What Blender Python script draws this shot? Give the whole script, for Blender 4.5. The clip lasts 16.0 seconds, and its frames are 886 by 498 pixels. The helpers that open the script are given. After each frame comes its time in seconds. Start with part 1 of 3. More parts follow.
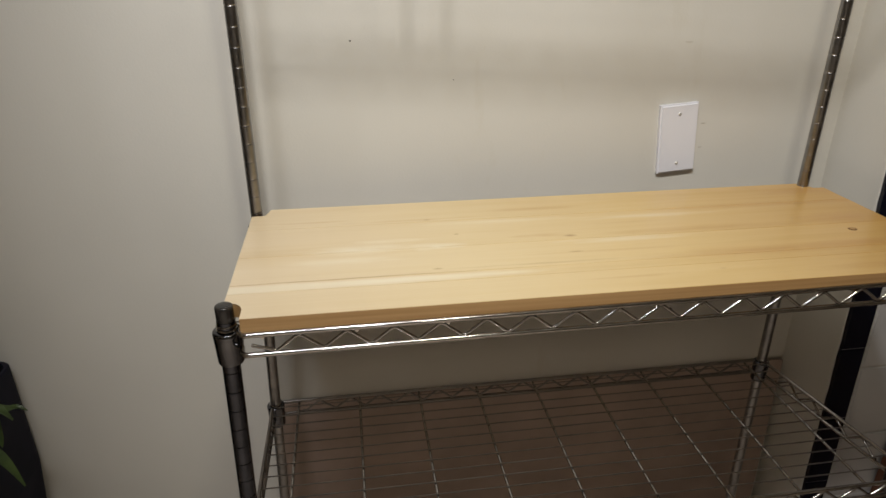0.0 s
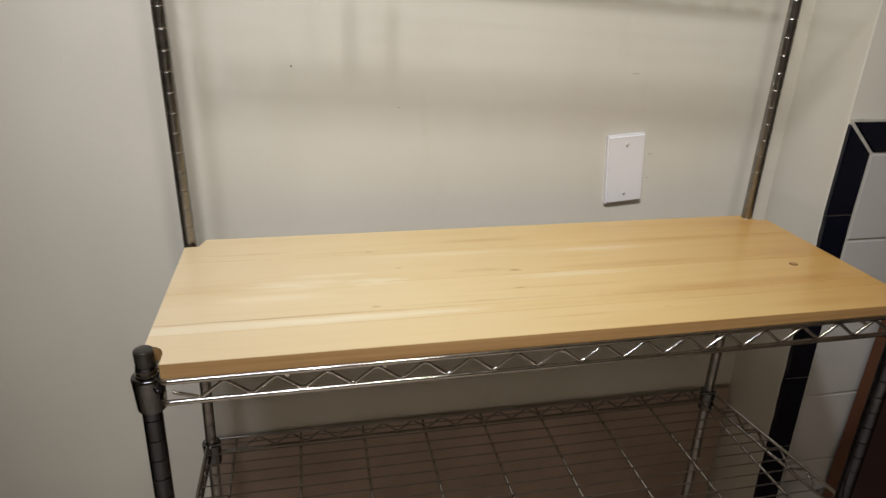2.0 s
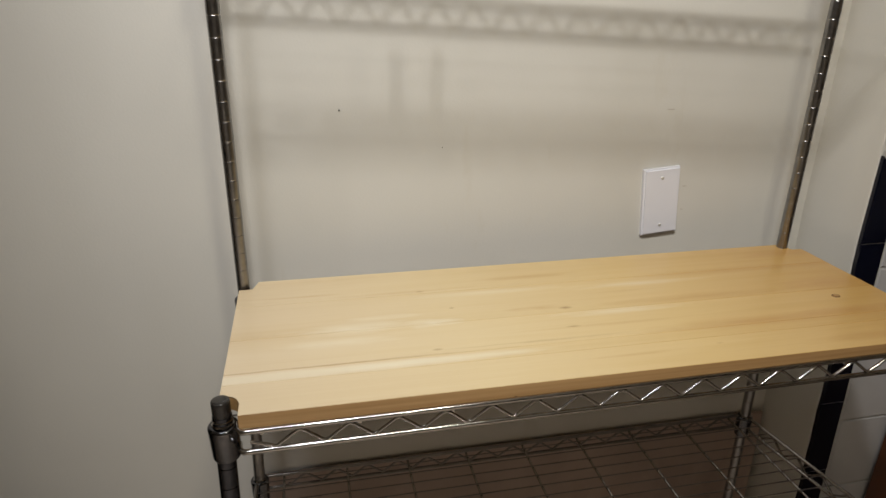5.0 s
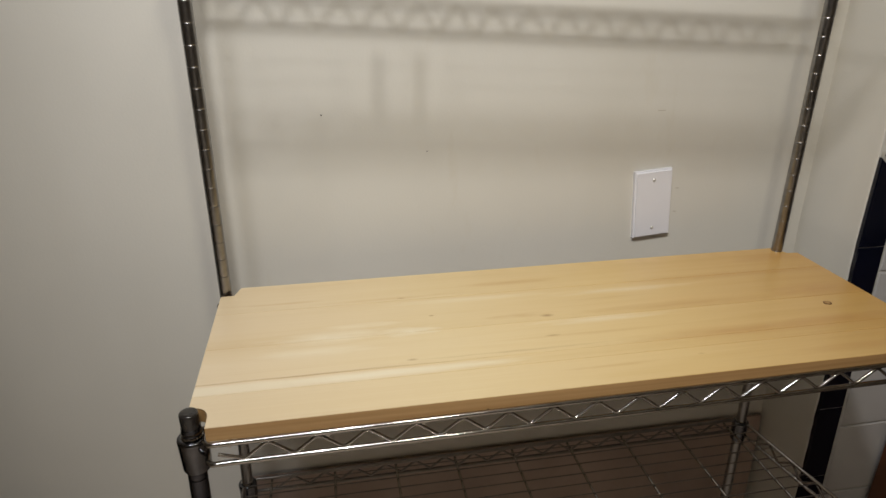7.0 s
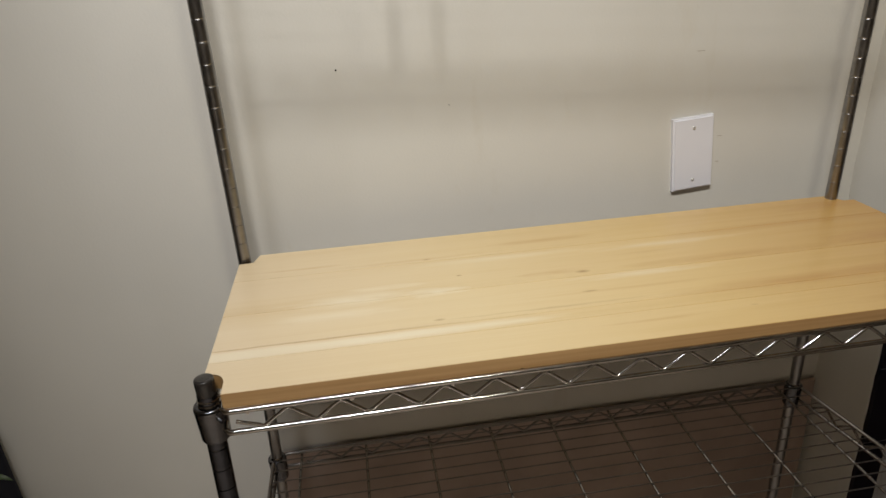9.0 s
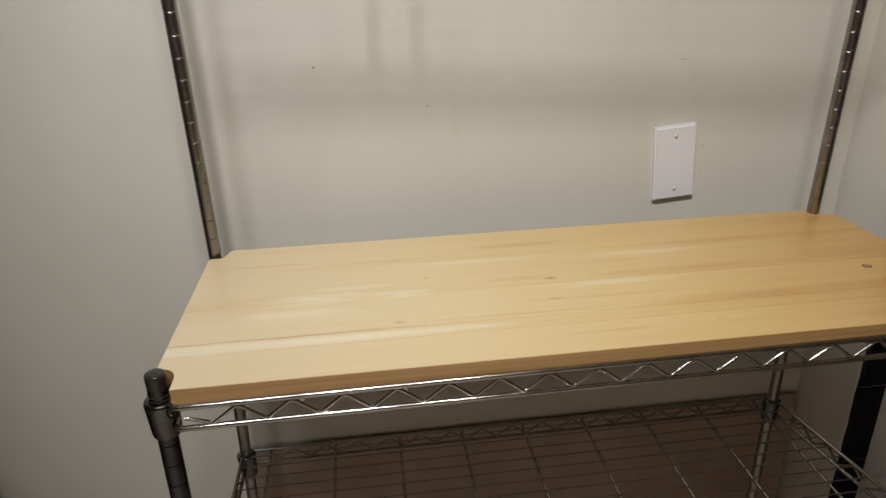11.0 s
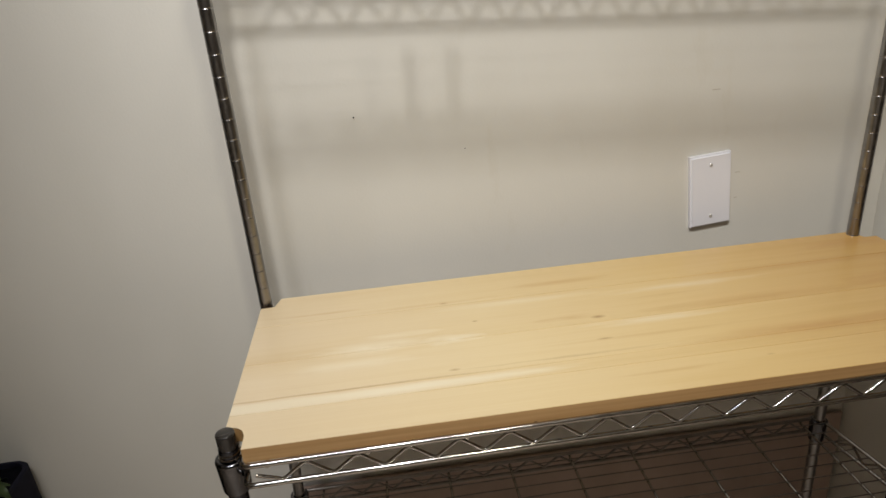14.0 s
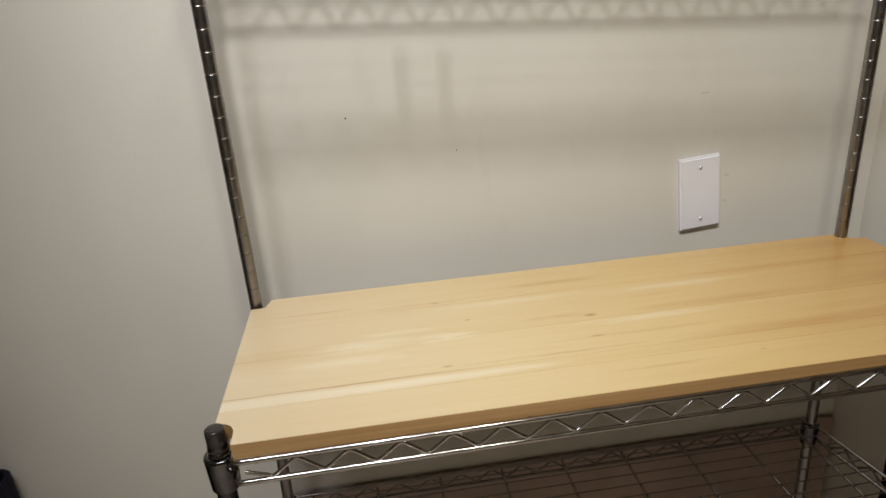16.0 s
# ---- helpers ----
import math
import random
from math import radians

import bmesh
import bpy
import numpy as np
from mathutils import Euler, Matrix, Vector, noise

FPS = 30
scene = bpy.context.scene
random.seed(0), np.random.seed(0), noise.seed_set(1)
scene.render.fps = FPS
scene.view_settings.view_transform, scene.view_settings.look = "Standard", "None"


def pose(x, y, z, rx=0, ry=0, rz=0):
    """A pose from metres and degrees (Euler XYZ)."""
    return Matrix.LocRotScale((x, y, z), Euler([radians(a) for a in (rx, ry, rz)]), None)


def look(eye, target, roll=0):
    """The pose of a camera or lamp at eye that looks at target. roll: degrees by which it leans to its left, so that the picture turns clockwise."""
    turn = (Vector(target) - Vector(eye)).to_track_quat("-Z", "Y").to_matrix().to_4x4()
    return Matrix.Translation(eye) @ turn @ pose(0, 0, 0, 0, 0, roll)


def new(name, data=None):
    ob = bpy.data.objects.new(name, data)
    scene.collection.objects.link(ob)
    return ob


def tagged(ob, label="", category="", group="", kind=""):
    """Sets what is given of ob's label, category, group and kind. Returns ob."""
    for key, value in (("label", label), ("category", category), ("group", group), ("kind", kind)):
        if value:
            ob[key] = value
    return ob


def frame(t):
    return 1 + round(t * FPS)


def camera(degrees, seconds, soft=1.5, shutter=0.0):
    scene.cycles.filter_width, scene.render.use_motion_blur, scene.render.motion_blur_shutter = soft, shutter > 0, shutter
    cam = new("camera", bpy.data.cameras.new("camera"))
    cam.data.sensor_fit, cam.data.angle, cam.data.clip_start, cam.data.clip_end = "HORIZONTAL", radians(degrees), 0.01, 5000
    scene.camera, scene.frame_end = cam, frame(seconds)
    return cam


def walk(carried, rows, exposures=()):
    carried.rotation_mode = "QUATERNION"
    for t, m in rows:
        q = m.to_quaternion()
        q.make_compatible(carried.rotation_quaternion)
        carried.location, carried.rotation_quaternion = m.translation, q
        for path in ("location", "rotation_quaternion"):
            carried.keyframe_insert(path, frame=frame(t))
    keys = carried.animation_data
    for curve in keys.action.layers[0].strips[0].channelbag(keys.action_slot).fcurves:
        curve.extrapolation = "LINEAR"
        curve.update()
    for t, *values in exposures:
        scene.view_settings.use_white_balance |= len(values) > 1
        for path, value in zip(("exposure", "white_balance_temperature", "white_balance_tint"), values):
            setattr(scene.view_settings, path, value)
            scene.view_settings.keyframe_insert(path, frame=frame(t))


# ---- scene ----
cam = camera(68.9, 16.0, soft=1.5)
PATH = [
    (0, (0.207, -0.939, 1.238), (0.477, 0.862, 0.411), 0.1),
    (0.5, (0.211, -0.939, 1.236), (0.497, 0.855, 0.4), 0.5),
    (1, (0.205, -0.936, 1.228), (0.519, 0.854, 0.393), 2.7),
    (1.2, (0.217, -0.930, 1.251), (0.542, 0.852, 0.403), 2.3),
    (1.5, (0.22, -0.936, 1.243), (0.565, 0.874, 0.466), 1.8),
    (2, (0.237, -0.909, 1.253), (0.627, 0.887, 0.465), 1.9),
    (2.2, (0.231, -0.895, 1.269), (0.638, 0.888, 0.460), 2.6),
    (2.5, (0.211, -0.879, 1.295), (0.454, 0.933, 0.482), 0.8),
    (2.7, (0.201, -0.873, 1.303), (0.380, 0.951, 0.503), -0.8),
    (3, (0.19, -0.868, 1.306), (0.353, 0.952, 0.495), -1.6),
    (3.5, (0.176, -0.864, 1.311), (0.388, 0.962, 0.523), -1.8),
    (4, (0.172, -0.876, 1.303), (0.441, 0.95, 0.533), -0.5),
    (4.5, (0.162, -0.893, 1.293), (0.502, 0.922, 0.524), -0.7),
    (5, (0.168, -0.898, 1.29), (0.563, 0.915, 0.542), 0.9),
    (5.2, (0.172, -0.897, 1.29), (0.586, 0.913, 0.549), 0.9),
    (7.3, (0.222, -0.889, 1.308), (0.517, 0.929, 0.53), -0.3),
    (7.5, (0.209, -0.881, 1.289), (0.444, 0.948, 0.513), -1.5),
    (8, (0.219, -0.874, 1.264), (0.369, 0.944, 0.446), -3.4),
    (8.5, (0.215, -0.87, 1.263), (0.373, 0.948, 0.445), -4.8),
    (8.7, (0.222, -0.866, 1.258), (0.448, 0.944, 0.437), -3.7),
    (10.8, (0.251, -0.842, 1.251), (0.449, 0.984, 0.458), 0.1),
    (11, (0.280, -0.860, 1.254), (0.496, 0.953, 0.436), -1.4),
    (11.2, (0.279, -0.868, 1.254), (0.511, 0.946, 0.444), -2.2),
    (11.5, (0.277, -0.872, 1.253), (0.555, 0.926, 0.423), -1.6),
    (12, (0.271, -0.891, 1.248), (0.478, 0.872, 0.327), -3.7),
    (12.2, (0.262, -0.887, 1.249), (0.420, 0.877, 0.321), -4.5),
    (12.5, (0.262, -0.88, 1.251), (0.435, 0.89, 0.337), -4.9),
    (13, (0.28, -0.872, 1.247), (0.475, 0.916, 0.374), -2.1),
    (13.5, (0.277, -0.859, 1.269), (0.496, 0.942, 0.428), -2.8),
    (13.7, (0.270, -0.857, 1.286), (0.450, 0.952, 0.453), -3.7),
    (14, (0.247, -0.855, 1.301), (0.411, 0.977, 0.515), -4.5),
    (14.5, (0.213, -0.845, 1.271), (0.393, 1.014, 0.558), -2.7),
    (15, (0.222, -0.853, 1.283), (0.374, 1.003, 0.554), -3.6),
    (15.5, (0.229, -0.854, 1.284), (0.401, 0.998, 0.548), -3.8),
    (16, (0.241, -0.862, 1.277), (0.444, 0.987, 0.543), -4.1),
]
walk(cam, [(t, look(eye, target, roll)) for t, eye, target, roll in PATH],
     [(0.0, -0.09), (1.0, -0.05), (3.0, -0.04), (4.0, -0.16), (5.0, -0.18), (7.5, -0.22), (8.5, -0.17), (11.0, -0.22), (12.0, -0.22), (12.6, -0.10), (13.5, -0.12), (16.0, -0.11)])

# ---- light ----
world = bpy.data.worlds.new("room_air")
world.use_nodes = True
world.node_tree.nodes["Background"].inputs[0].default_value = (1.0, 0.93, 0.82, 1)
world.node_tree.nodes["Background"].inputs[1].default_value = 0.02
scene.world = world

# a row of three ceiling spotlights over the front of the rack and an added fill lamp in the room behind
SPOTS = [((x, -1.02, 2.40), (aim, 0.0, 1.07)) for x, aim in ((-0.22, 0.44), (0.12, 0.44), (0.46, 0.52))]
TINTS = [(0.955, 0.985, 1.060), (0.992, 0.985, 0.985), (1.050, 0.985, 0.820)]
for (eye, aim), watts, soft, tint in zip(SPOTS, (33.0, 74.0, 31.0), (0.15, 0.075, 0.10), TINTS):
    bulb = bpy.data.lights.new("spot_bulb", "SPOT")
    bulb.energy, bulb.shadow_soft_size, bulb.color = watts, soft, tint
    bulb.spot_size, bulb.spot_blend = radians(69), 1.0
    new("spot_bulb", bulb).matrix_world = look(eye, aim)
# unseen lamp, added so that the floor bounces light under the board
FILL = (0.10, -2.05, 2.58)
down_bulb = bpy.data.lights.new("down_bulb", "SPOT")
down_bulb.energy, down_bulb.shadow_soft_size, down_bulb.color = 335.0, 0.06, (0.955, 0.985, 1.0)
down_bulb.spot_size, down_bulb.spot_blend = radians(84), 1.0
new("down_bulb", down_bulb).location = FILL


# ---- materials ----
def material(name, build, rough=0.5, metal=0.0, spec=0.5):
    m = bpy.data.materials.new(name)
    m.use_nodes = True
    nt = m.node_tree
    b = nt.nodes["Principled BSDF"]
    b.inputs["Roughness"].default_value = rough
    b.inputs["Metallic"].default_value = metal
    b.inputs["Specular IOR Level"].default_value = spec
    build(nt, b)
    return m


def coords(nt, scale=(1, 1, 1), out="Object"):
    c = nt.nodes.new("ShaderNodeTexCoord")
    mp = nt.nodes.new("ShaderNodeMapping")
    mp.inputs["Scale"].default_value = scale
    nt.links.new(c.outputs[out], mp.inputs[0])
    return mp.outputs[0]


def noise_tex(nt, vec, scale, detail=4, rough=0.55, dist=0.0):
    n = nt.nodes.new("ShaderNodeTexNoise")
    n.inputs["Scale"].default_value, n.inputs["Detail"].default_value = scale, detail
    n.inputs["Roughness"].default_value, n.inputs["Distortion"].default_value = rough, dist
    nt.links.new(vec, n.inputs["Vector"])
    return n.outputs["Fac"]


def ramp(nt, fac, stops):
    r = nt.nodes.new("ShaderNodeValToRGB")
    while len(r.color_ramp.elements) < len(stops):
        r.color_ramp.elements.new(0.5)
    for e, (pos, col) in zip(r.color_ramp.elements, stops):
        e.position, e.color = pos, (*col, 1)
    nt.links.new(fac, r.inputs[0])
    return r.outputs[0]


def mix(nt, a, b, fac, mode="MIX"):
    n = nt.nodes.new("ShaderNodeMix")
    n.data_type, n.blend_type = "RGBA", mode
    for socket, v in ((n.inputs[6], a), (n.inputs[7], b), (n.inputs[0], fac)):
        if isinstance(v, tuple):
            socket.default_value = (*v, 1)
        elif isinstance(v, (int, float)):
            socket.default_value = v
        else:
            nt.links.new(v, socket)
    return n.outputs[2]


def bump(nt, b, height, strength=0.2, distance=0.002):
    n = nt.nodes.new("ShaderNodeBump")
    n.inputs["Strength"].default_value, n.inputs["Distance"].default_value = strength, distance
    nt.links.new(height, n.inputs["Height"])
    nt.links.new(n.outputs[0], b.inputs["Normal"])


def plain(col, var=0.12, scale=18.0, bumpy=0.1, fine=220.0):
    """A plain surface with blotches and a fine grain."""
    def build(nt, b):
        v = coords(nt)
        dark = tuple(c * (1 - var) for c in col)
        nt.links.new(ramp(nt, noise_tex(nt, v, scale), [(0.3, dark), (0.7, col)]), b.inputs["Base Color"])
        bump(nt, b, noise_tex(nt, v, fine, 3), bumpy, 0.001)
    return build


def paint_nodes(nt, b):
    v = coords(nt)
    big = ramp(nt, noise_tex(nt, v, 2.3, 3), [(0.3, (0.600, 0.578, 0.523)), (0.7, (0.640, 0.618, 0.559))])
    scuff = ramp(nt, noise_tex(nt, coords(nt, (1, 1, 0.35)), 9.0, 6, 0.65), [(0.62, (1, 1, 1)), (0.8, (0.93, 0.90, 0.84))])
    # faint, slightly darker patches drawn out vertically
    upright_tone = ramp(nt, noise_tex(nt, coords(nt, (5, 1, 1.3)), 1.0, 2, 0.5), [(0.44, (1, 1, 1)), (0.72, (0.955, 0.95, 0.935))])
    nt.links.new(mix(nt, mix(nt, big, scuff, 1.0, "MULTIPLY"), upright_tone, 1.0, "MULTIPLY"), b.inputs["Base Color"])
    roll = noise_tex(nt, v, 260.0, 3)
    bump(nt, b, roll, 0.12, 0.0015)


def blotch(nt, vec, at, size, soft=0.0):
    """A soft oval mark of the given half lengths, 1 in its middle."""
    mp = nt.nodes.new("ShaderNodeMapping")
    mp.inputs["Scale"].default_value = (1 / size[0], 1 / size[1], 0)
    mp.inputs["Location"].default_value = (-at[0] / size[0], -at[1] / size[1], 0)
    nt.links.new(vec, mp.inputs[0])
    ln = nt.nodes.new("ShaderNodeVectorMath")
    ln.operation = "LENGTH"
    nt.links.new(mp.outputs[0], ln.inputs[0])
    return ramp(nt, ln.outputs["Value"], [(soft, (1, 1, 1)), (1.0, (0, 0, 0))])


def scaled(nt, fac, k):
    return mix(nt, (0.0, 0.0, 0.0), fac, k)


def pine_nodes(nt, b):
    """Edge-glued pine: quiet long grain along x, honey streaks, pale sapwood, small knots and a painted sheen on the
    left.
    """
    info = nt.nodes.new("ShaderNodeObjectInfo")
    geo = nt.nodes.new("ShaderNodeTexCoord")
    obj = geo.outputs["Object"]

    def stretched(scale, shift=0.0):
        mp = nt.nodes.new("ShaderNodeMapping")
        mp.inputs["Scale"].default_value = scale
        mp.inputs["Location"].default_value = (shift, shift * 0.7, 0)
        nt.links.new(obj, mp.inputs[0])
        return mp.outputs[0]

    # marks wander with the grain
    wob = nt.nodes.new("ShaderNodeTexNoise")
    wob.inputs["Scale"].default_value, wob.inputs["Detail"].default_value = 1.0, 6
    nt.links.new(stretched((22, 130, 1), 3.0), wob.inputs["Vector"])
    sub = nt.nodes.new("ShaderNodeVectorMath")
    sub.operation, sub.inputs[1].default_value = "SUBTRACT", (0.5, 0.5, 0.5)
    nt.links.new(wob.outputs["Color"], sub.inputs[0])
    wide = nt.nodes.new("ShaderNodeVectorMath")
    wide.operation, wide.inputs[1].default_value = "MULTIPLY", (0.13, 0.006, 0)
    nt.links.new(sub.outputs[0], wide.inputs[0])
    add = nt.nodes.new("ShaderNodeVectorMath")
    add.operation = "ADD"
    nt.links.new(obj, add.inputs[0])
    nt.links.new(wide.outputs[0], add.inputs[1])
    wavy = add.outputs[0]

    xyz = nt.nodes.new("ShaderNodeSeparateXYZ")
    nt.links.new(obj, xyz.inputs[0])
    # honey base, paler to the left: the varnish sheen is put into the colour
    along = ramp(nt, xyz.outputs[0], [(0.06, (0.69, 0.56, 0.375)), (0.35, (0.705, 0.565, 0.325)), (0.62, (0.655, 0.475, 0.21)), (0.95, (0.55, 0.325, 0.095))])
    band = ramp(nt, noise_tex(nt, stretched((1.0, 11, 11)), 1.0, 3, 0.5, 0.9), [(0.28, (0.90, 0.84, 0.72)), (0.52, (1, 1, 1)), (0.72, (1.0, 1.0, 1.02))])
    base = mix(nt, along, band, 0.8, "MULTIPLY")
    grain = ramp(nt, noise_tex(nt, stretched((2.4, 75, 75)), 1.0, 5, 0.6, 0.8), [(0.36, (0.90, 0.84, 0.74)), (0.56, (1, 1, 1))])
    base = mix(nt, base, grain, 0.18, "MULTIPLY")
    fine = ramp(nt, noise_tex(nt, stretched((9, 420, 420)), 1.0, 2, 0.5), [(0.3, (0.95, 0.92, 0.88)), (0.6, (1, 1, 1))])
    base = mix(nt, base, fine, 0.35, "MULTIPLY")

    pale, honey, brown = (0.84, 0.78, 0.62), (0.46, 0.24, 0.065), (0.27, 0.13, 0.035)
    # sapwood strip, fading towards the middle, with a dark line along its rear edge
    base = mix(nt, base, pale, scaled(nt, blotch(nt, wavy, (0.10, -0.281), (0.34, 0.0115), 0.45), 0.48))
    base = mix(nt, base, pale, scaled(nt, blotch(nt, wavy, (0.29, -0.279), (0.17, 0.0075), 0.3), 0.4))
    base = mix(nt, base, brown, scaled(nt, blotch(nt, wavy, (0.18, -0.2685), (0.23, 0.0020), 0.2), 0.32))
    base = mix(nt, base, brown, scaled(nt, blotch(nt, wavy, (0.43, -0.2605), (0.13, 0.0024), 0.1), 0.28))
    # rubbed pale patches
    for at, size, k in (((0.215, -0.190), (0.085, 0.018), 0.58), ((0.307, -0.193), (0.035, 0.014), 0.59), ((0.19, -0.222), (0.09, 0.012), 0.37),
                        ((0.25, -0.168), (0.06, 0.008), 0.37), ((0.56, -0.205), (0.10, 0.010), 0.37), ((0.62, -0.13), (0.12, 0.010), 0.32), ((0.40, -0.120), (0.14, 0.009), 0.32)):
        base = mix(nt, base, pale, scaled(nt, blotch(nt, wavy, at, size), k))
    # honey streaks
    for at, size, k in (((0.455, -0.178), (0.055, 0.006), 0.50), ((0.47, -0.080), (0.09, 0.0075), 0.60), ((0.30, -0.100), (0.12, 0.004), 0.35), ((0.69, -0.185), (0.17, 0.011), 0.65),
                        ((0.73, -0.262), (0.19, 0.013), 0.90), ((0.87, -0.258), (0.10, 0.013), 0.95), ((0.90, -0.177), (0.09, 0.020), 0.85), ((0.84, -0.322), (0.10, 0.010), 0.56),
                        ((0.55, -0.236), (0.14, 0.004), 0.40), ((0.14, -0.090), (0.08, 0.003), 0.48), ((0.78, -0.110), (0.17, 0.010), 0.40), ((0.90, -0.065), (0.08, 0.014), 0.64),
                        ((0.60, -0.150), (0.07, 0.004), 0.30), ((0.53, -0.310), (0.07, 0.003), 0.48)):
        base = mix(nt, base, honey, scaled(nt, blotch(nt, wavy, at, (size[0], size[1] * 1.2)), 0.75 * k))
    # pin knots
    for at, size, k in (((0.491, -0.184), (0.011, 0.0045), 0.71), ((0.482, -0.234), (0.012, 0.0026), 0.56), ((0.303, -0.258), (0.008, 0.003), 0.52),
                        ((0.309, -0.102), (0.007, 0.003), 0.46), ((0.342, -0.158), (0.0045, 0.0022), 0.70), ((0.64, -0.305), (0.006, 0.002), 0.29)):
        base = mix(nt, base, brown, scaled(nt, blotch(nt, obj, at, size, 0.1), k))
    stave = ramp(nt, info.outputs["Random"], [(0.0, (0.97, 0.955, 0.93)), (1.0, (1.0, 1.0, 1.0))])
    base = mix(nt, base, stave, 1.0, "MULTIPLY")
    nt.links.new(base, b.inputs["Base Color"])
    nt.links.new(ramp(nt, noise_tex(nt, stretched((4, 60, 60)), 1.0, 3), [(0.3, (0.34,) * 3), (0.7, (0.48,) * 3)]), b.inputs["Roughness"])
    b.inputs["Coat Weight"].default_value, b.inputs["Coat Roughness"].default_value = 0.5, 0.2
    bump(nt, b, noise_tex(nt, stretched((3, 160, 160)), 1.0, 3), 0.06, 0.0005)


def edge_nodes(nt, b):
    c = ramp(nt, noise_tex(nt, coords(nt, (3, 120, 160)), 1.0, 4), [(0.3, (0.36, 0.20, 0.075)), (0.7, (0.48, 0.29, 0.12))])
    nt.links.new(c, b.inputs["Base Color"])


def chrome_nodes(nt, b):
    v = coords(nt)
    nt.links.new(ramp(nt, noise_tex(nt, v, 35.0, 3), [(0.3, (0.36, 0.34, 0.32)), (0.7, (0.50, 0.48, 0.46))]), b.inputs["Base Color"])
    nt.links.new(ramp(nt, noise_tex(nt, v, 60.0, 4), [(0.3, (0.09,) * 3), (0.75, (0.20,) * 3)]), b.inputs["Roughness"])


def floor_nodes(nt, b):
    info = nt.nodes.new("ShaderNodeObjectInfo")
    g = ramp(nt, noise_tex(nt, coords(nt, (3, 60, 60)), 1.0, 5, 0.6, 0.5), [(0.3, (0.47, 0.38, 0.29)), (0.7, (0.66, 0.55, 0.44))])
    nt.links.new(mix(nt, g, ramp(nt, info.outputs["Random"], [(0, (0.75, 0.72, 0.7)), (1, (1, 1, 1))]), 1.0, "MULTIPLY"), b.inputs["Base Color"])


def leaf_nodes(nt, b):
    nt.links.new(ramp(nt, noise_tex(nt, coords(nt), 22.0, 4), [(0.3, (0.022, 0.046, 0.012)), (0.7, (0.105, 0.155, 0.045))]), b.inputs["Base Color"])


M_PAINT = material("wall_paint", paint_nodes, 0.62, 0, 0.35)
M_CEIL = material("ceiling_paint", plain((0.84, 0.82, 0.77), 0.04, 3.0), 0.8)
# beige of the unseen walls, darkened to weaken bounce and chrome reflections
M_ROOM = material("bounce_paint", plain((0.50, 0.46, 0.40), 0.08, 3.0), 0.8)
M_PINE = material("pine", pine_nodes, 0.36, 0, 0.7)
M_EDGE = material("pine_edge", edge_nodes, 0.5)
M_KNOT = material("knot_wood", plain((0.40, 0.22, 0.075), 0.4, 300.0), 0.5)
M_HOLE = material("hole_shade", plain((0.05, 0.025, 0.01), 0.4, 300.0), 0.8)
M_BORE = material("bored_wood", plain((0.17, 0.08, 0.025), 0.4, 300.0), 0.7)
M_CHROME = material("chrome_wire", chrome_nodes, 0.2, 1.0)
# darkened copies of the chrome: shade and dim reflections are in the colour
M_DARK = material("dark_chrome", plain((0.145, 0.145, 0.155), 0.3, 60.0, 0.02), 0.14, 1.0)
M_TUBE = material("tube_chrome_shaded", plain((0.075, 0.077, 0.090), 0.3, 60.0, 0.02), 0.14, 1.0)
M_WIRE = material("wire_chrome_shaded", plain((0.26, 0.235, 0.215), 0.3, 40.0, 0.02), 0.38, 1.0)
M_POST = material("post_chrome_shaded", plain((0.34, 0.33, 0.325), 0.3, 40.0, 0.02), 0.28, 1.0)
M_CAP = material("cap_plastic", plain((0.028, 0.024, 0.021), 0.3, 80.0), 0.22)
M_PLATE = material("plate_plastic", plain((0.73, 0.725, 0.76), 0.03, 10.0, 0.03), 0.36)
M_SCREW = material("plate_screw", plain((0.62, 0.60, 0.56), 0.1, 90.0), 0.35, 0.4)
M_BLACK = material("black_tile", plain((0.004, 0.005, 0.013), 0.3, 25.0, 0.04, 60.0), 0.16)
M_WHITE = material("white_tile", plain((0.52, 0.508, 0.50), 0.06, 12.0, 0.04, 40.0), 0.2)
M_GROUT = material("grout", plain((0.50, 0.48, 0.43), 0.25, 90.0, 0.4), 0.9)
M_FLOOR = material("floor_wood", floor_nodes, 0.4)
M_SHEET = material("hardboard", plain((0.40, 0.30, 0.245), 0.25, 7.0, 0.15, 300.0), 0.6)
M_STILE = material("brown_wood", plain((0.12, 0.040, 0.015), 0.35, 14.0), 0.4)
M_CABINET = material("maroon_wood", plain((0.035, 0.013, 0.011), 0.35, 14.0), 0.4)
M_POT = material("black_pot", plain((0.012, 0.012, 0.022), 0.3, 30.0, 0.1, 300.0), 0.7, 0.0, 0.15)
M_SOIL = material("soil", plain((0.004, 0.004, 0.006), 0.5, 120.0, 0.8, 400.0), 0.95, 0.0, 0.05)
M_LEAF = material("leaf_green", leaf_nodes, 0.42)
M_STEM = material("stem_green", plain((0.055, 0.062, 0.022), 0.3, 60.0), 0.5)
M_SCUFF = material("scratched_paint", plain((0.42, 0.36, 0.28), 0.3, 200.0), 0.8)
M_SLOT = material("screw_slot", plain((0.40, 0.38, 0.35), 0.2, 90.0), 0.6)
M_DOT = material("nail_hole", plain((0.02, 0.018, 0.015), 0.2, 100.0), 0.9)


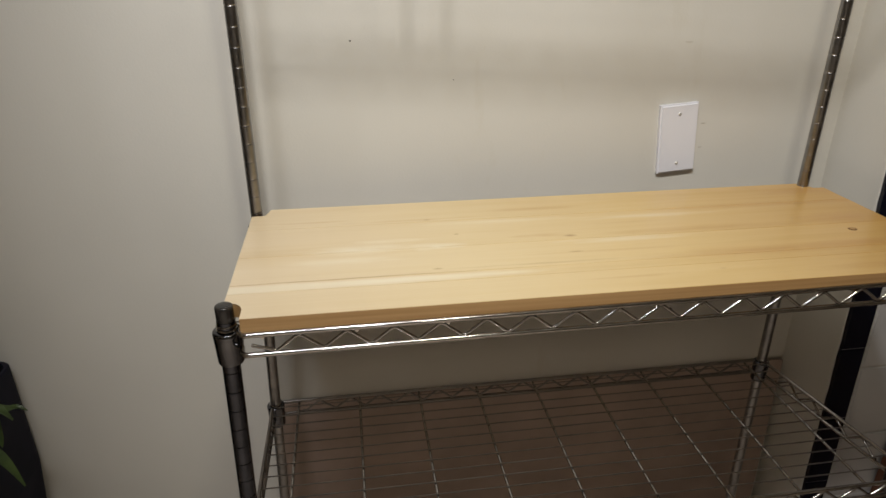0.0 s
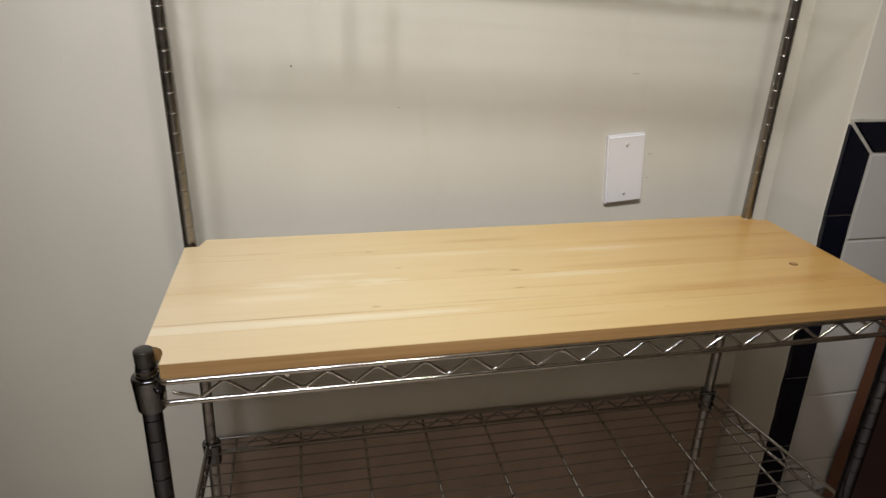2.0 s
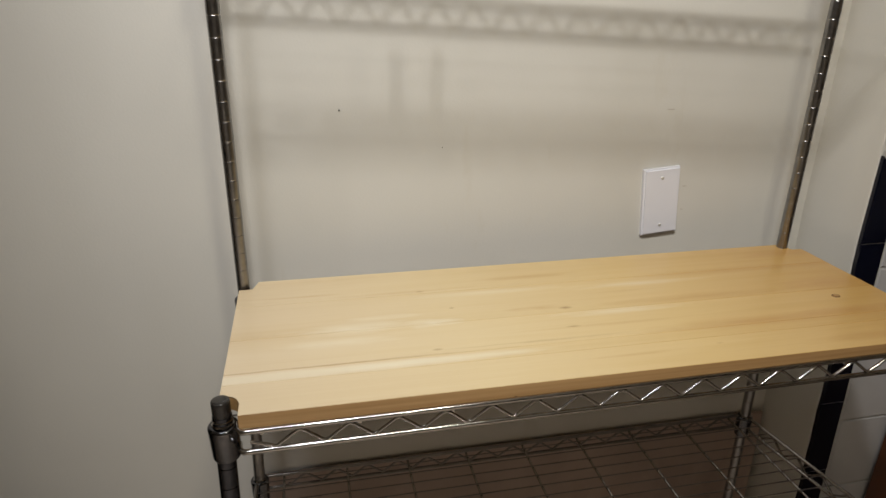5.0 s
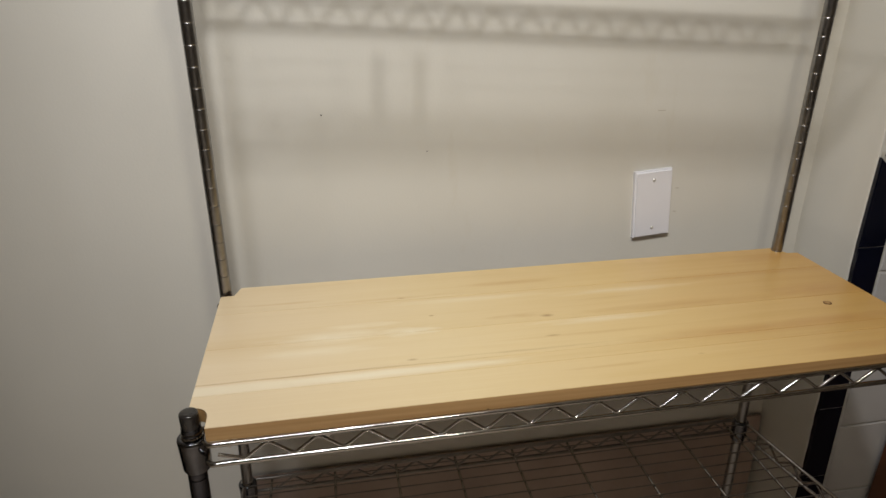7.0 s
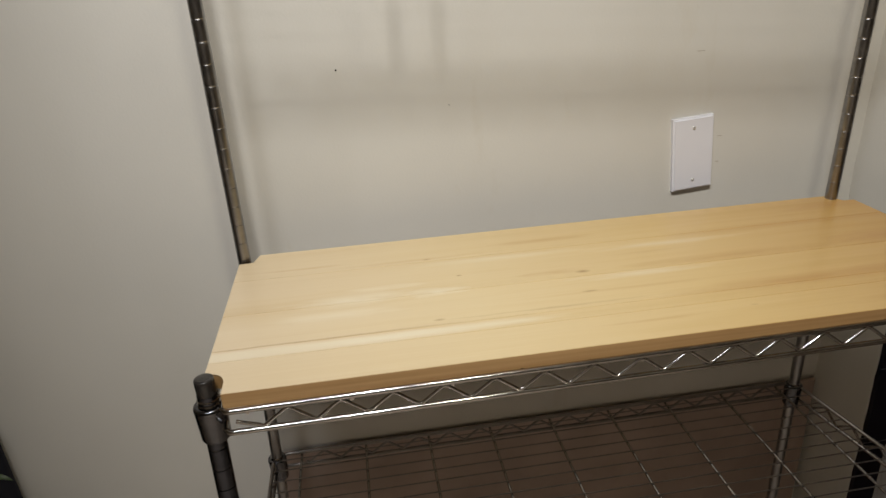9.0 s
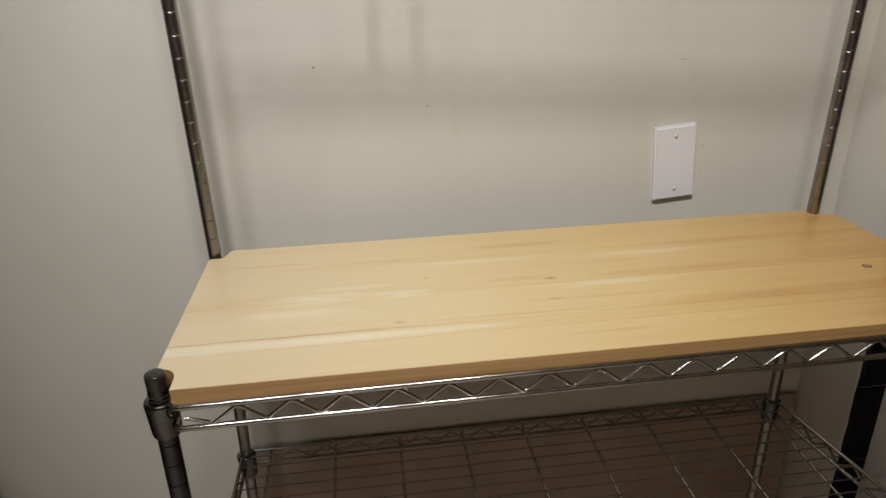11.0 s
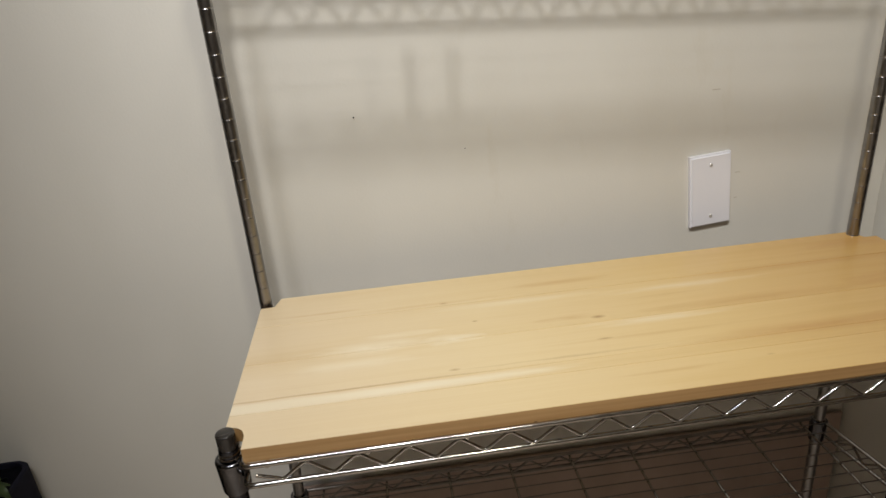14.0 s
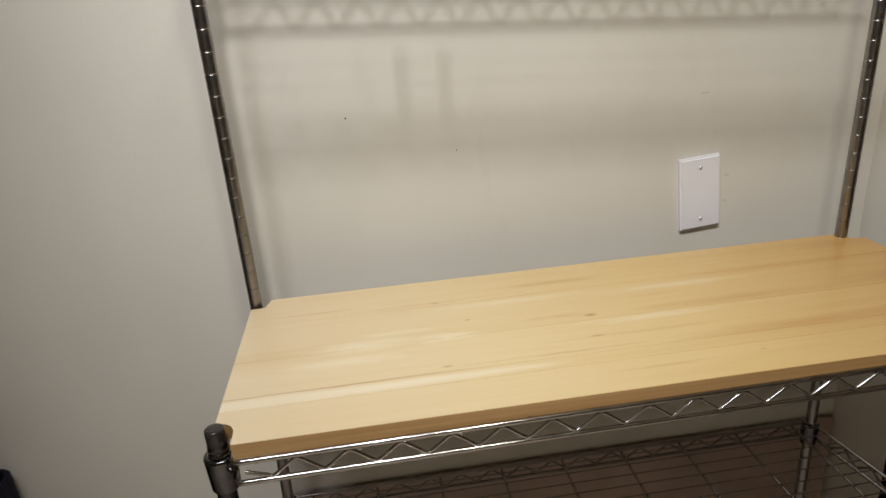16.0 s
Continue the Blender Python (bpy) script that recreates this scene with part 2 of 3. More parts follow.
# ---- building blocks ----
def finish(name, bm, mat, parent=None, label="", smooth=False):
    me = bpy.data.meshes.new(name)
    bmesh.ops.recalc_face_normals(bm, faces=bm.faces)
    if smooth:
        for f in bm.faces:
            f.smooth = True
        for e in bm.edges:
            if len(e.link_faces) == 2 and e.calc_face_angle(0.0) > 0.95:
                e.smooth = False
    bm.to_mesh(me)
    bm.free()
    for m in (mat if isinstance(mat, (list, tuple)) else [mat]):
        me.materials.append(m)
    ob = new(name, me)
    ob.parent = parent
    if label:
        ob["label"] = label
    return ob


def part(name, bm, mat, parent, label="", smooth=False):
    return finish(name, bm, mat, parent, label, smooth)


def thing(name, at=(0, 0, 0)):
    ob = new(name)
    ob.empty_display_size = 0.05
    ob.location = at
    return ob


def box(bm, lo, hi, bevel=0.0, seg=2):
    g = bmesh.ops.create_cube(bm, size=1.0)
    vs = g["verts"]
    size, mid = Vector(hi) - Vector(lo), (Vector(hi) + Vector(lo)) / 2
    for v in vs:
        v.co = Vector((v.co.x * size.x, v.co.y * size.y, v.co.z * size.z)) + mid
    if bevel:
        edges = {e for v in vs for e in v.link_edges}
        bmesh.ops.bevel(bm, geom=list(edges), offset=bevel, segments=seg, affect="EDGES", profile=0.5)
    return bm


def box_bm(lo, hi, bevel=0.0, seg=2):
    return box(bmesh.new(), lo, hi, bevel, seg)


def lathe(bm, profile, at=(0, 0, 0), n=28):
    """A turned form about z from (radius, height) pairs."""
    rings = []
    for r, z in profile:
        rings.append([bm.verts.new((at[0] + r * math.cos(2 * math.pi * k / n), at[1] + r * math.sin(2 * math.pi * k / n), at[2] + z)) for k in range(n)])
    for a, b in zip(rings, rings[1:]):
        for k in range(n):
            bm.faces.new((a[k], a[(k + 1) % n], b[(k + 1) % n], b[k]))
    bm.faces.new(list(reversed(rings[0])))
    bm.faces.new(rings[-1])
    return bm


def rod(bm, points, r, n=8):
    """A round wire along points, with closed ends."""
    pts = [Vector(p) for p in points]
    rings = []
    for i, p in enumerate(pts):
        d = (pts[min(i + 1, len(pts) - 1)] - pts[max(i - 1, 0)]).normalized()
        side = d.cross(Vector((0, 0, 1)) if abs(d.z) < 0.9 else Vector((1, 0, 0))).normalized()
        up = side.cross(d)
        rings.append([bm.verts.new(p + r * (math.cos(2 * math.pi * k / n) * side + math.sin(2 * math.pi * k / n) * up)) for k in range(n)])
    for a, b in zip(rings, rings[1:]):
        for k in range(n):
            bm.faces.new((a[k], a[(k + 1) % n], b[(k + 1) % n], b[k]))
    bm.faces.new(list(reversed(rings[0])))
    bm.faces.new(rings[-1])
    return bm


# ---- the room ----
WALL, SIDE, FRONT = 0.05, 1.039, -0.077          # back wall, side of the recess, tiled front beside it
X0, X1, Y0, H = -2.2, 2.4, -3.4, 2.60

back = tagged(finish("wall_back", box_bm((X0 - 0.1, WALL, -0.1), (SIDE + 0.04, WALL + 0.15, H + 0.1)), M_PAINT),
              "cream painted plaster wall with faint scuffs", "wall", kind="structure")


def settle(bm):
    """The return stands a little out of plumb below the tiles' middle."""
    for v in bm.verts:
        if v.co.z < 0.92 and v.co.x < SIDE + 0.6:
            v.co.x += 0.034 * min(0.92 - v.co.z, 0.75) * min(1.0, (SIDE + 0.6 - v.co.x) / 0.3)
    return bm


bm = box_bm((SIDE, FRONT, -0.1), (X1 + 0.1, WALL + 0.15, H + 0.1), 0.0015)
for cut in (0.17, 0.92):
    bmesh.ops.bisect_plane(bm, geom=bm.verts[:] + bm.edges[:] + bm.faces[:], plane_co=(0, 0, cut), plane_no=(0, 0, 1))
ret = tagged(finish("wall_return", settle(bm), M_PAINT),
             "cream painted wall return with tiled front", "wall", kind="structure")
# unseen walls added to close the room and bounce its light
tagged(finish("wall_left", box_bm((X0 - 0.1, Y0, -0.1), (X0, WALL, H + 0.1)), M_ROOM), "unseen room wall, its beige set for bounce and reflections", "wall", kind="structure")
tagged(finish("wall_right", box_bm((X1, Y0, -0.1), (X1 + 0.1, FRONT, H + 0.1)), M_ROOM), "unseen room wall, its beige set for bounce and reflections", "wall", kind="structure")
tagged(finish("wall_behind", box_bm((X0 - 0.1, Y0 - 0.1, -0.1), (X1 + 0.1, Y0, H + 0.1)), M_ROOM), "unseen room wall, its beige set for bounce and reflections", "wall", kind="structure")
tagged(finish("ceiling", box_bm((X0, Y0, H), (X1, WALL, H + 0.1)), M_CEIL), "white painted ceiling", "ceiling", kind="structure")
floor = tagged(finish("floor", box_bm((X0, Y0, -0.1), (X1, WALL, -0.012)), M_FLOOR), "light brown wooden plank floor", "floor", kind="structure")

# the spotlights that light the place and the ring of the added fill lamp
def spotlight(at, aim, size):
    lamp = tagged(thing("ceiling_spotlight", (at[0], at[1], H)), "white ceiling spotlight aimed at the rack", "lamp", "ceiling spotlights")
    part("rose", lathe(bmesh.new(), [(0.055, 0.0), (0.055, -0.012), (0.03, -0.03), (0.008, -0.035)]), M_PLATE, lamp, smooth=True)
    part("stem", lathe(bmesh.new(), [(0.007, -0.03), (0.007, at[2] - H + 0.08 * size)]), M_PLATE, lamp, smooth=True)
    bm, n = bmesh.new(), 28
    prof = [(0.012, 0.115), (0.040, 0.105), (0.062, 0.035), (0.070, 0.012), (0.067, 0.012), (0.058, 0.035), (0.036, 0.098), (0.010, 0.107)]
    rings = [[bm.verts.new((size * r * math.cos(2 * math.pi * k / n), size * r * math.sin(2 * math.pi * k / n), size * z)) for k in range(n)] for r, z in prof]
    for a, b in zip(rings, rings[1:]):
        for k in range(n):
            bm.faces.new((a[k], a[(k + 1) % n], b[(k + 1) % n], b[k]))
    bm.faces.new(rings[0])
    bm.faces.new(list(reversed(rings[-1])))
    bm.transform(Matrix.Translation((-at[0], -at[1], -H)) @ look(at, aim))
    part("shade", bm, M_PLATE, lamp, smooth=True)


for eye, aim in SPOTS:
    spotlight(eye, aim, 0.8)
downlight = tagged(thing("downlight", (FILL[0], FILL[1], H)), "round white ceiling ring of an added, unseen fill lamp", "lamp")
bm = bmesh.new()
rings = [[bm.verts.new((r * math.cos(2 * math.pi * k / 32), r * math.sin(2 * math.pi * k / 32), z)) for k in range(32)]
         for r, z in ((0.075, 0.0), (0.078, -0.006), (0.088, -0.007), (0.092, 0.0))]
for a, b in zip(rings, rings[1:]):
    for k in range(32):
        bm.faces.new((a[k], a[(k + 1) % 32], b[(k + 1) % 32], b[k]))
part("trim_ring", bm, M_PLATE, downlight, smooth=True)

# nail holes and marks on the back wall
for x, z, r in ((0.218, 1.125, 0.0012), (0.371, 1.066, 0.0008), (0.79, 0.632, 0.0022)):
    bm = lathe(bmesh.new(), [(r, 0.0), (r * 0.8, 0.0012)], n=10)
    bmesh.ops.rotate(bm, verts=bm.verts, cent=(0, 0, 0), matrix=Matrix.Rotation(radians(90), 3, "X"))
    bmesh.ops.translate(bm, verts=bm.verts, vec=(x, WALL, z))
    part("nail_hole", bm, M_DOT, back)

for x, z, w in ((0.789, 0.985, 0.007), (0.791, 0.944, 0.005), (0.74, 1.115, 0.012)):
    part("scratch", box_bm((x, WALL - 0.0004, z), (x + w, WALL + 0.001, z + 0.0007)), M_SCUFF, back)

# ---- blank cover plate ----
plate = tagged(thing("wall_plate", (0.7475, WALL, 0.9625)), "white plastic blank cover plate screwed to the wall", "wall plate")
plate.rotation_euler = (0, radians(-4.6), 0)      # screwed on a little askew
bm = box_bm((-0.0325, -0.0085, -0.0575), (0.0325, 0.0, 0.0575))
bmesh.ops.bevel(bm, geom=[e for e in bm.edges if all(v.co.y < -0.003 for v in e.verts)], offset=0.0026, segments=3, affect="EDGES")
cover = part("cover", bm, M_PLATE, plate)
for z in (-0.0415, 0.0415):
    bm = lathe(bmesh.new(), [(0.0027, 0.0), (0.0027, 0.001), (0.0020, 0.0016)], n=14)
    bmesh.ops.rotate(bm, verts=bm.verts, cent=(0, 0, 0), matrix=Matrix.Rotation(radians(90), 3, "X"))
    bmesh.ops.translate(bm, verts=bm.verts, vec=(0, -0.0082, z))
    screw = part("screw", bm, M_SCREW, plate, "small painted screw")
    part("slot", box_bm((-0.0003, -0.0101, z - 0.0018), (0.0003, -0.0097, z + 0.0018)), M_SLOT, screw)

# ---- wire rack ----
PY = (-0.322, -0.04)                            # front and rear posts
FOOT = {(0, 0): (0.0675, 0.025), (0, 1): (0.07, 0.025), (1, 0): (0.966, -0.018), (1, 1): (0.931, -0.012)}


def post_x(side, row, z):
    """The posts splay a little below the worktop."""
    x, lean = FOOT[side, row]
    return x + lean * min(z - 0.88, 0.0)


TOP, LOW = 0.8820, 0.561                       # upper rail of the worktop shelf and of the lower shelf
rack = tagged(thing("wire_rack"), "chrome wire shelving rack with short front posts and tall rear posts", "rack")


def post(side, row, r, top):
    prof, k = [(r, 0.03)], 1
    while 0.038 + 0.0254 * k < top - 0.017:
        z = 0.038 + 0.0254 * k
        prof += [(r, z - 0.0016), (r, z - 0.0006), (r - 0.0004, z - 0.0002), (r - 0.0004, z + 0.0002), (r, z + 0.0006), (r, z + 0.0016)]
        k += 1
    prof.append((r, top - (0.011 if row == 0 else 0.0)))
    y = PY[row]
    bm = lathe(bmesh.new(), prof, (0, y, 0), 24)
    for v in bm.verts:
        v.co.x += post_x(side, row, v.co.z)
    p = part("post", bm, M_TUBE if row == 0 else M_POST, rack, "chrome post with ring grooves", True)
    part("foot", lathe(bmesh.new(), [(0.016, -0.012), (0.017, 0.004), (0.009, 0.012), (0.006, 0.032)], (post_x(side, row, 0), y, 0), 18), M_CAP, p, "black levelling foot", True)
    deep, c = (0.0125, r - 0.0004) if row == 0 else (0.004, r + 0.0004)
    part("cap", lathe(bmesh.new(), [(c - 0.0003, top - deep), (c, top - deep + 0.0006), (c, top + 0.0048), (c - 0.0004, top + 0.0061), (c - 0.0013, top + 0.0068), (c - 0.004, top + 0.0073), (0.0012, top + 0.0076)],
                      (post_x(side, row, top), y, 0), 28), M_CAP, p, "black plastic end cap", True)


for side in (0, 1):
    post(side, 0, 0.0099, 0.8985)
    post(side, 1, 0.0085, 1.86)


def truss(a, b, z, start, bend=0.0, mat=None, period=0.0500, drop=0.0240, rise=0.0, wire=0.0019, rail=0.0030):
    """Two rails from a to b with a zigzag wire between them."""
    a, b = Vector((*a, z)), Vector((*b, z + rise))
    d = (b - a).normalized()
    n = Vector((d.y, -d.x, 0))
    down = Vector((0, 0, -drop))
    path = [a, b]
    if bend:
        into = Vector((0, bend, 0))
        path = [a + into * 0.8, a + into * 0.25 + d * 0.001, a + d * 0.006, a + d * 0.010, b - d * 0.010, b - d * 0.006, b + into * 0.25 - d * 0.001, b + into * 0.8]
    part("top_rail", rod(bmesh.new(), path, rail, 12), mat, rack, smooth=True)
    part("bottom_rail", rod(bmesh.new(), [p + down for p in path], rail, 12), mat, rack, smooth=True)
    pts, s, low = [], start - period / 2, False
    length = (b - a).length
    if bend and start > period / 2:
        pts.append(a + d * (start - 0.024) + down + Vector((0, 0, 0.012)))
    while s < length - 0.012:
        if s > 0.012:
            tip = a + d * s + (down + Vector((0, 0, 0.0032)) if low else Vector((0, 0, -0.0032)))
            pts += [tip - d * 0.004 + Vector((0, 0, 0.0022 if low else -0.0022)), tip, tip + d * 0.004 + Vector((0, 0, 0.0022 if low else -0.0022))]
        s, low = s + period / 2, not low
    part("zigzag", rod(bmesh.new(), pts, wire, 8), mat, rack, smooth=True)


def shelf(z, fy, out, rows, tilt=0.0, top=False, bars=(0.100, 0.1003)):
    """A wire shelf at height z; its front rail stands out before the line fy."""
    made = set(bpy.data.objects)
    by, off = PY[1], 0.004
    near = 0 if z < 1.2 else 1
    fl, fr, bl, br = post_x(0, near, z), post_x(1, near, z), post_x(0, 1, z), post_x(1, 1, z)
    lx = bl
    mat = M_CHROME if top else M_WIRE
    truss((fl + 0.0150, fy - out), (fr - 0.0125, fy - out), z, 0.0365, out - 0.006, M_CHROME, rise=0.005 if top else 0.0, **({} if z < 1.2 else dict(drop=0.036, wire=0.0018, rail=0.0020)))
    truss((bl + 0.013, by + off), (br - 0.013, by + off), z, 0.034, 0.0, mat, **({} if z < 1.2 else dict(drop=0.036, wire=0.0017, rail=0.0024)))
    if z < 1.2:
        truss((fl - off, fy + 0.014), (bl - off, by - 0.014), z, 0.03, 0.0, mat)
        truss((fr + off, fy + 0.014), (br + off, by - 0.014), z, 0.03, 0.0, M_CHROME)
    else:
        for x in (bl - off, br + off):
            part("side_rail", rod(bmesh.new(), ((x, fy - out, z), (x, by + off, z)), 0.0016, 10), mat, rack, smooth=True)
    for side in (0, 1):
        for row in rows:
            r = 0.0099 if row == 0 else 0.0085
            at = (post_x(side, row, z), PY[row], z - (0.006 if row == 0 else 0.0))
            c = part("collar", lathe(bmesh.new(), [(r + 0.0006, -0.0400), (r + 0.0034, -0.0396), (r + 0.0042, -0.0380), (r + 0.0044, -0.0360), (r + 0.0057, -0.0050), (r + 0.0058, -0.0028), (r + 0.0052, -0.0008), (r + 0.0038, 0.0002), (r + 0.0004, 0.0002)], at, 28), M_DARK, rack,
                     "chrome clamping collar, dark reflections put into its colour", True)
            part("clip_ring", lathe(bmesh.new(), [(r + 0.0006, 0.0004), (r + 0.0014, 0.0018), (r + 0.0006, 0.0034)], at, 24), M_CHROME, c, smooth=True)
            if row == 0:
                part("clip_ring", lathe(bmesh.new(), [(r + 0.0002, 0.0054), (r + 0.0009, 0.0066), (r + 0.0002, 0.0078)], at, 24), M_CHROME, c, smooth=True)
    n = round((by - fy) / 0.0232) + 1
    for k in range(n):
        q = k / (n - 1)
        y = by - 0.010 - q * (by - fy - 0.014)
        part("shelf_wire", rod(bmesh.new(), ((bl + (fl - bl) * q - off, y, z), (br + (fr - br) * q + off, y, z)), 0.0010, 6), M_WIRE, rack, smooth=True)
    for x in [bars[0] + bars[1] * k for k in range(9)] if z < 1.2 else ():
        part("cross_bar", rod(bmesh.new(), ((x, fy - out, z - 0.0034), (x, by + off, z - 0.0034)), 0.0021, 8), M_CHROME, rack, smooth=True)
    if tilt:
        turn = Matrix.Translation((lx, 0, z)) @ Matrix.Rotation(radians(tilt), 4, "Y") @ Matrix.Translation((-lx, 0, -z))
        for ob in [o for o in bpy.data.objects if o not in made and o.parent == rack and not o.name.startswith("collar")]:
            ob.matrix_basis = turn


shelf(TOP, PY[0], 0.026, (0, 1), top=True, bars=(0.107, 0.0971))
shelf(LOW, PY[0], 0.022, (0, 1))
shelf(0.10, PY[0], 0.022, (0, 1))
HIGH, LEAN = 1.378, 2.9
shelf(HIGH, -0.162, 0.007, (1,), LEAN)

# unseen hooks hanging from the upper shelf, added to cast two shadow streaks on the wall
for x, y in ((0.276, -0.100), (0.328, -0.100)):
    z = HIGH - (x - 0.07) * math.tan(radians(LEAN))
    hook = tagged(thing("wire_hook", (x, y, z)), "unseen chrome wire hook, added under the upper shelf to cast a streak", "hook", "wire hooks")
    curl = [(0, 0.005 * math.sin(radians(w)), 0.0045 * math.cos(radians(w)) - 0.0005) for w in range(-120, 91, 30)]
    tail = [(0, 0.005, -0.030), (0, 0.004, -0.055)] + [(0, -0.004 + 0.009 * math.cos(radians(w)), -0.062 - 0.010 * math.sin(radians(w))) for w in range(20, 200, 30)]
    part("wire", rod(bmesh.new(), curl + tail, 0.0019, 8), M_CHROME, hook, smooth=True)

# ---- pine board on the rack ----
board = tagged(thing("pine_board"), "honey-coloured edge-glued pine board lying on the rack", "board")
BX, BY, BZ = (0.065, 0.958), (-0.344, -0.030), (0.8833, 0.900)
cuts = [BY[0], -0.290, -0.269, -0.196, -0.108, BY[1]]


def stave(y0, y1, notch_front, notch_back):
    bm = bmesh.new()
    x0, x1 = BX
    pts = []
    if notch_front:
        pts += [(0.0855, y0), (0.9475, y0)] + [(0.966 + 0.0185 * math.cos(radians(w)), -0.324 + 0.0185 * math.sin(radians(w))) for w in (180, 165, 150, 135, 120)] + [(x1, -0.3065)]
    else:
        pts += [(x0, y0), (x1, y0)]
    if notch_back:
        pts += [(x1, y1 - 0.024), (x1 - 0.0185, y1 - 0.024), (x1 - 0.025, y1), (x0 + 0.025, y1), (x0 + 0.0185, y1 - 0.024), (x0, y1 - 0.024)]
    else:
        pts += [(x1, y1), (x0, y1)]
    if notch_front:
        pts += [(x0, -0.308)] + [(0.069 + 0.0165 * math.cos(radians(w)), -0.3245 + 0.0165 * math.sin(radians(w))) for w in (90, 72, 54, 36, 18, 0)]
    low = [bm.verts.new((x, y, BZ[0])) for x, y in pts]
    high = [bm.verts.new((x, y, BZ[1])) for x, y in pts]
    top = bm.faces.new(high)
    bm.faces.new(list(reversed(low)))
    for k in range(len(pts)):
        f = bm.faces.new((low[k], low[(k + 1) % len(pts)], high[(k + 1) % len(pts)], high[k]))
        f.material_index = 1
    bmesh.ops.bevel(bm, geom=[e for e in top.edges], offset=0.0005, segments=2, affect="EDGES", material=0)
    return bm


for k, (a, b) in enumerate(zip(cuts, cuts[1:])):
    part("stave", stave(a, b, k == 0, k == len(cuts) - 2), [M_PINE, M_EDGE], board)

# knots and a screw hole in the board
def disc(x, y, r, stretch, mat, name, proud=0.0004):
    bm = lathe(bmesh.new(), [(r, 0.0), (r * 0.9, proud)], n=16)
    for v in bm.verts:
        v.co.x *= stretch
    bmesh.ops.translate(bm, verts=bm.verts, vec=(x, y, BZ[1]))
    return part(name, bm, mat, board)


ring = disc(0.879, -0.218, 0.0052, 1.15, M_BORE, "screw_hole", 0.0005)
bm = lathe(bmesh.new(), [(0.0038, 0.0), (0.0034, 0.0004)], n=16)
bmesh.ops.translate(bm, verts=bm.verts, vec=(0.879, -0.218, BZ[1] + 0.0005))
part("hole_bottom", bm, M_KNOT, ring)

for x in (0.37, 0.515, 0.725):
    part("knot", box_bm((x, BY[0] - 0.0003, BZ[0] + 0.0006), (x + 0.0028, BY[0] + 0.001, BZ[0] + 0.0020), 0.0002, 1), M_HOLE, board)

# ---- hardboard sheet leaning behind the rack ----
bm = box_bm((0.045, -0.003, 0.0), (1.048, 0.003, 0.509), 0.001, 1)
bmesh.ops.rotate(bm, verts=bm.verts, cent=(0, 0, 0), matrix=Matrix.Rotation(radians(-1.5), 3, "X"))
bmesh.ops.translate(bm, verts=bm.verts, vec=(0, WALL - 0.020, -0.011))
tagged(finish("hardboard_sheet", bm, M_SHEET), "dark brown hardboard sheet leaning on the wall behind the rack", "panel")

# ---- dark cabinet beside the rack ----
cab = tagged(thing("cabinet", (1.21, -0.10, 0.0)), "dark maroon wooden cabinet beside the rack", "cabinet")
part("body", box_bm((0.0, -0.40, 0.0), (0.55, 0.0, 0.72), 0.003), M_CABINET, cab)
part("top", box_bm((-0.008, -0.415, 0.7205), (0.558, 0.005, 0.742), 0.004), M_CABINET, cab)
part("stile", box_bm((-0.009, -0.038, 0.0), (-0.0002, 0.004, 0.720), 0.002), M_STILE, cab, "lighter brown rear stile")
for x in (0.005, 0.279):
    d = part("door", box_bm((x, -0.418, 0.04), (x + 0.268, -0.401, 0.705), 0.003), M_CABINET, cab)
    part("knob", lathe(bmesh.new(), [(0.006, 0), (0.006, 0.01), (0.013, 0.018), (0.010, 0.026)], (x + (0.24 if x < 0.1 else 0.03), -0.43, 0.36), 14), M_SCREW, d, smooth=True)

# ---- plant in a tall black planter ----
planter = tagged(thing("planter", (-0.505, -0.108, -0.0115)), "tall square black planter with a leafy green plant", "planter")
bm = bmesh.new()
w = 0.15
prof = [(w - 0.035, 0.0), (w, 0.45), (w, 0.644), (w - 0.002, 0.647), (w - 0.006, 0.647), (w - 0.007, 0.60)]
rings = []
for r, z in prof:
    c = 0.024 * r / w                          # radius of the rounded corners
    ring = []
    for sx, sy, start in ((1, 1, 0), (-1, 1, 90), (-1, -1, 180), (1, -1, 270)):
        ring += [bm.verts.new((sx * (r - c) + c * math.cos(radians(start + q * 15)), sy * (r - c) + c * math.sin(radians(start + q * 15)), z)) for q in range(7)]
    rings.append(ring)
for a, b in zip(rings, rings[1:]):
    for k in range(28):
        bm.faces.new((a[k], a[(k + 1) % 28], b[(k + 1) % 28], b[k]))
bm.faces.new(list(reversed(rings[0])))
part("pot", bm, M_POT, planter)
bm = bmesh.new()
bmesh.ops.create_grid(bm, x_segments=14, y_segments=14, size=w - 0.007)
for v in bm.verts:
    v.co.z = 0.640 + 0.006 * noise.noise(v.co * 30)
part("soil", bm, M_SOIL, planter)
plant = tagged(thing("plant", (-0.455, -0.12, 0.628)), "leafy green pot plant with broad pointed leaves", "plant")


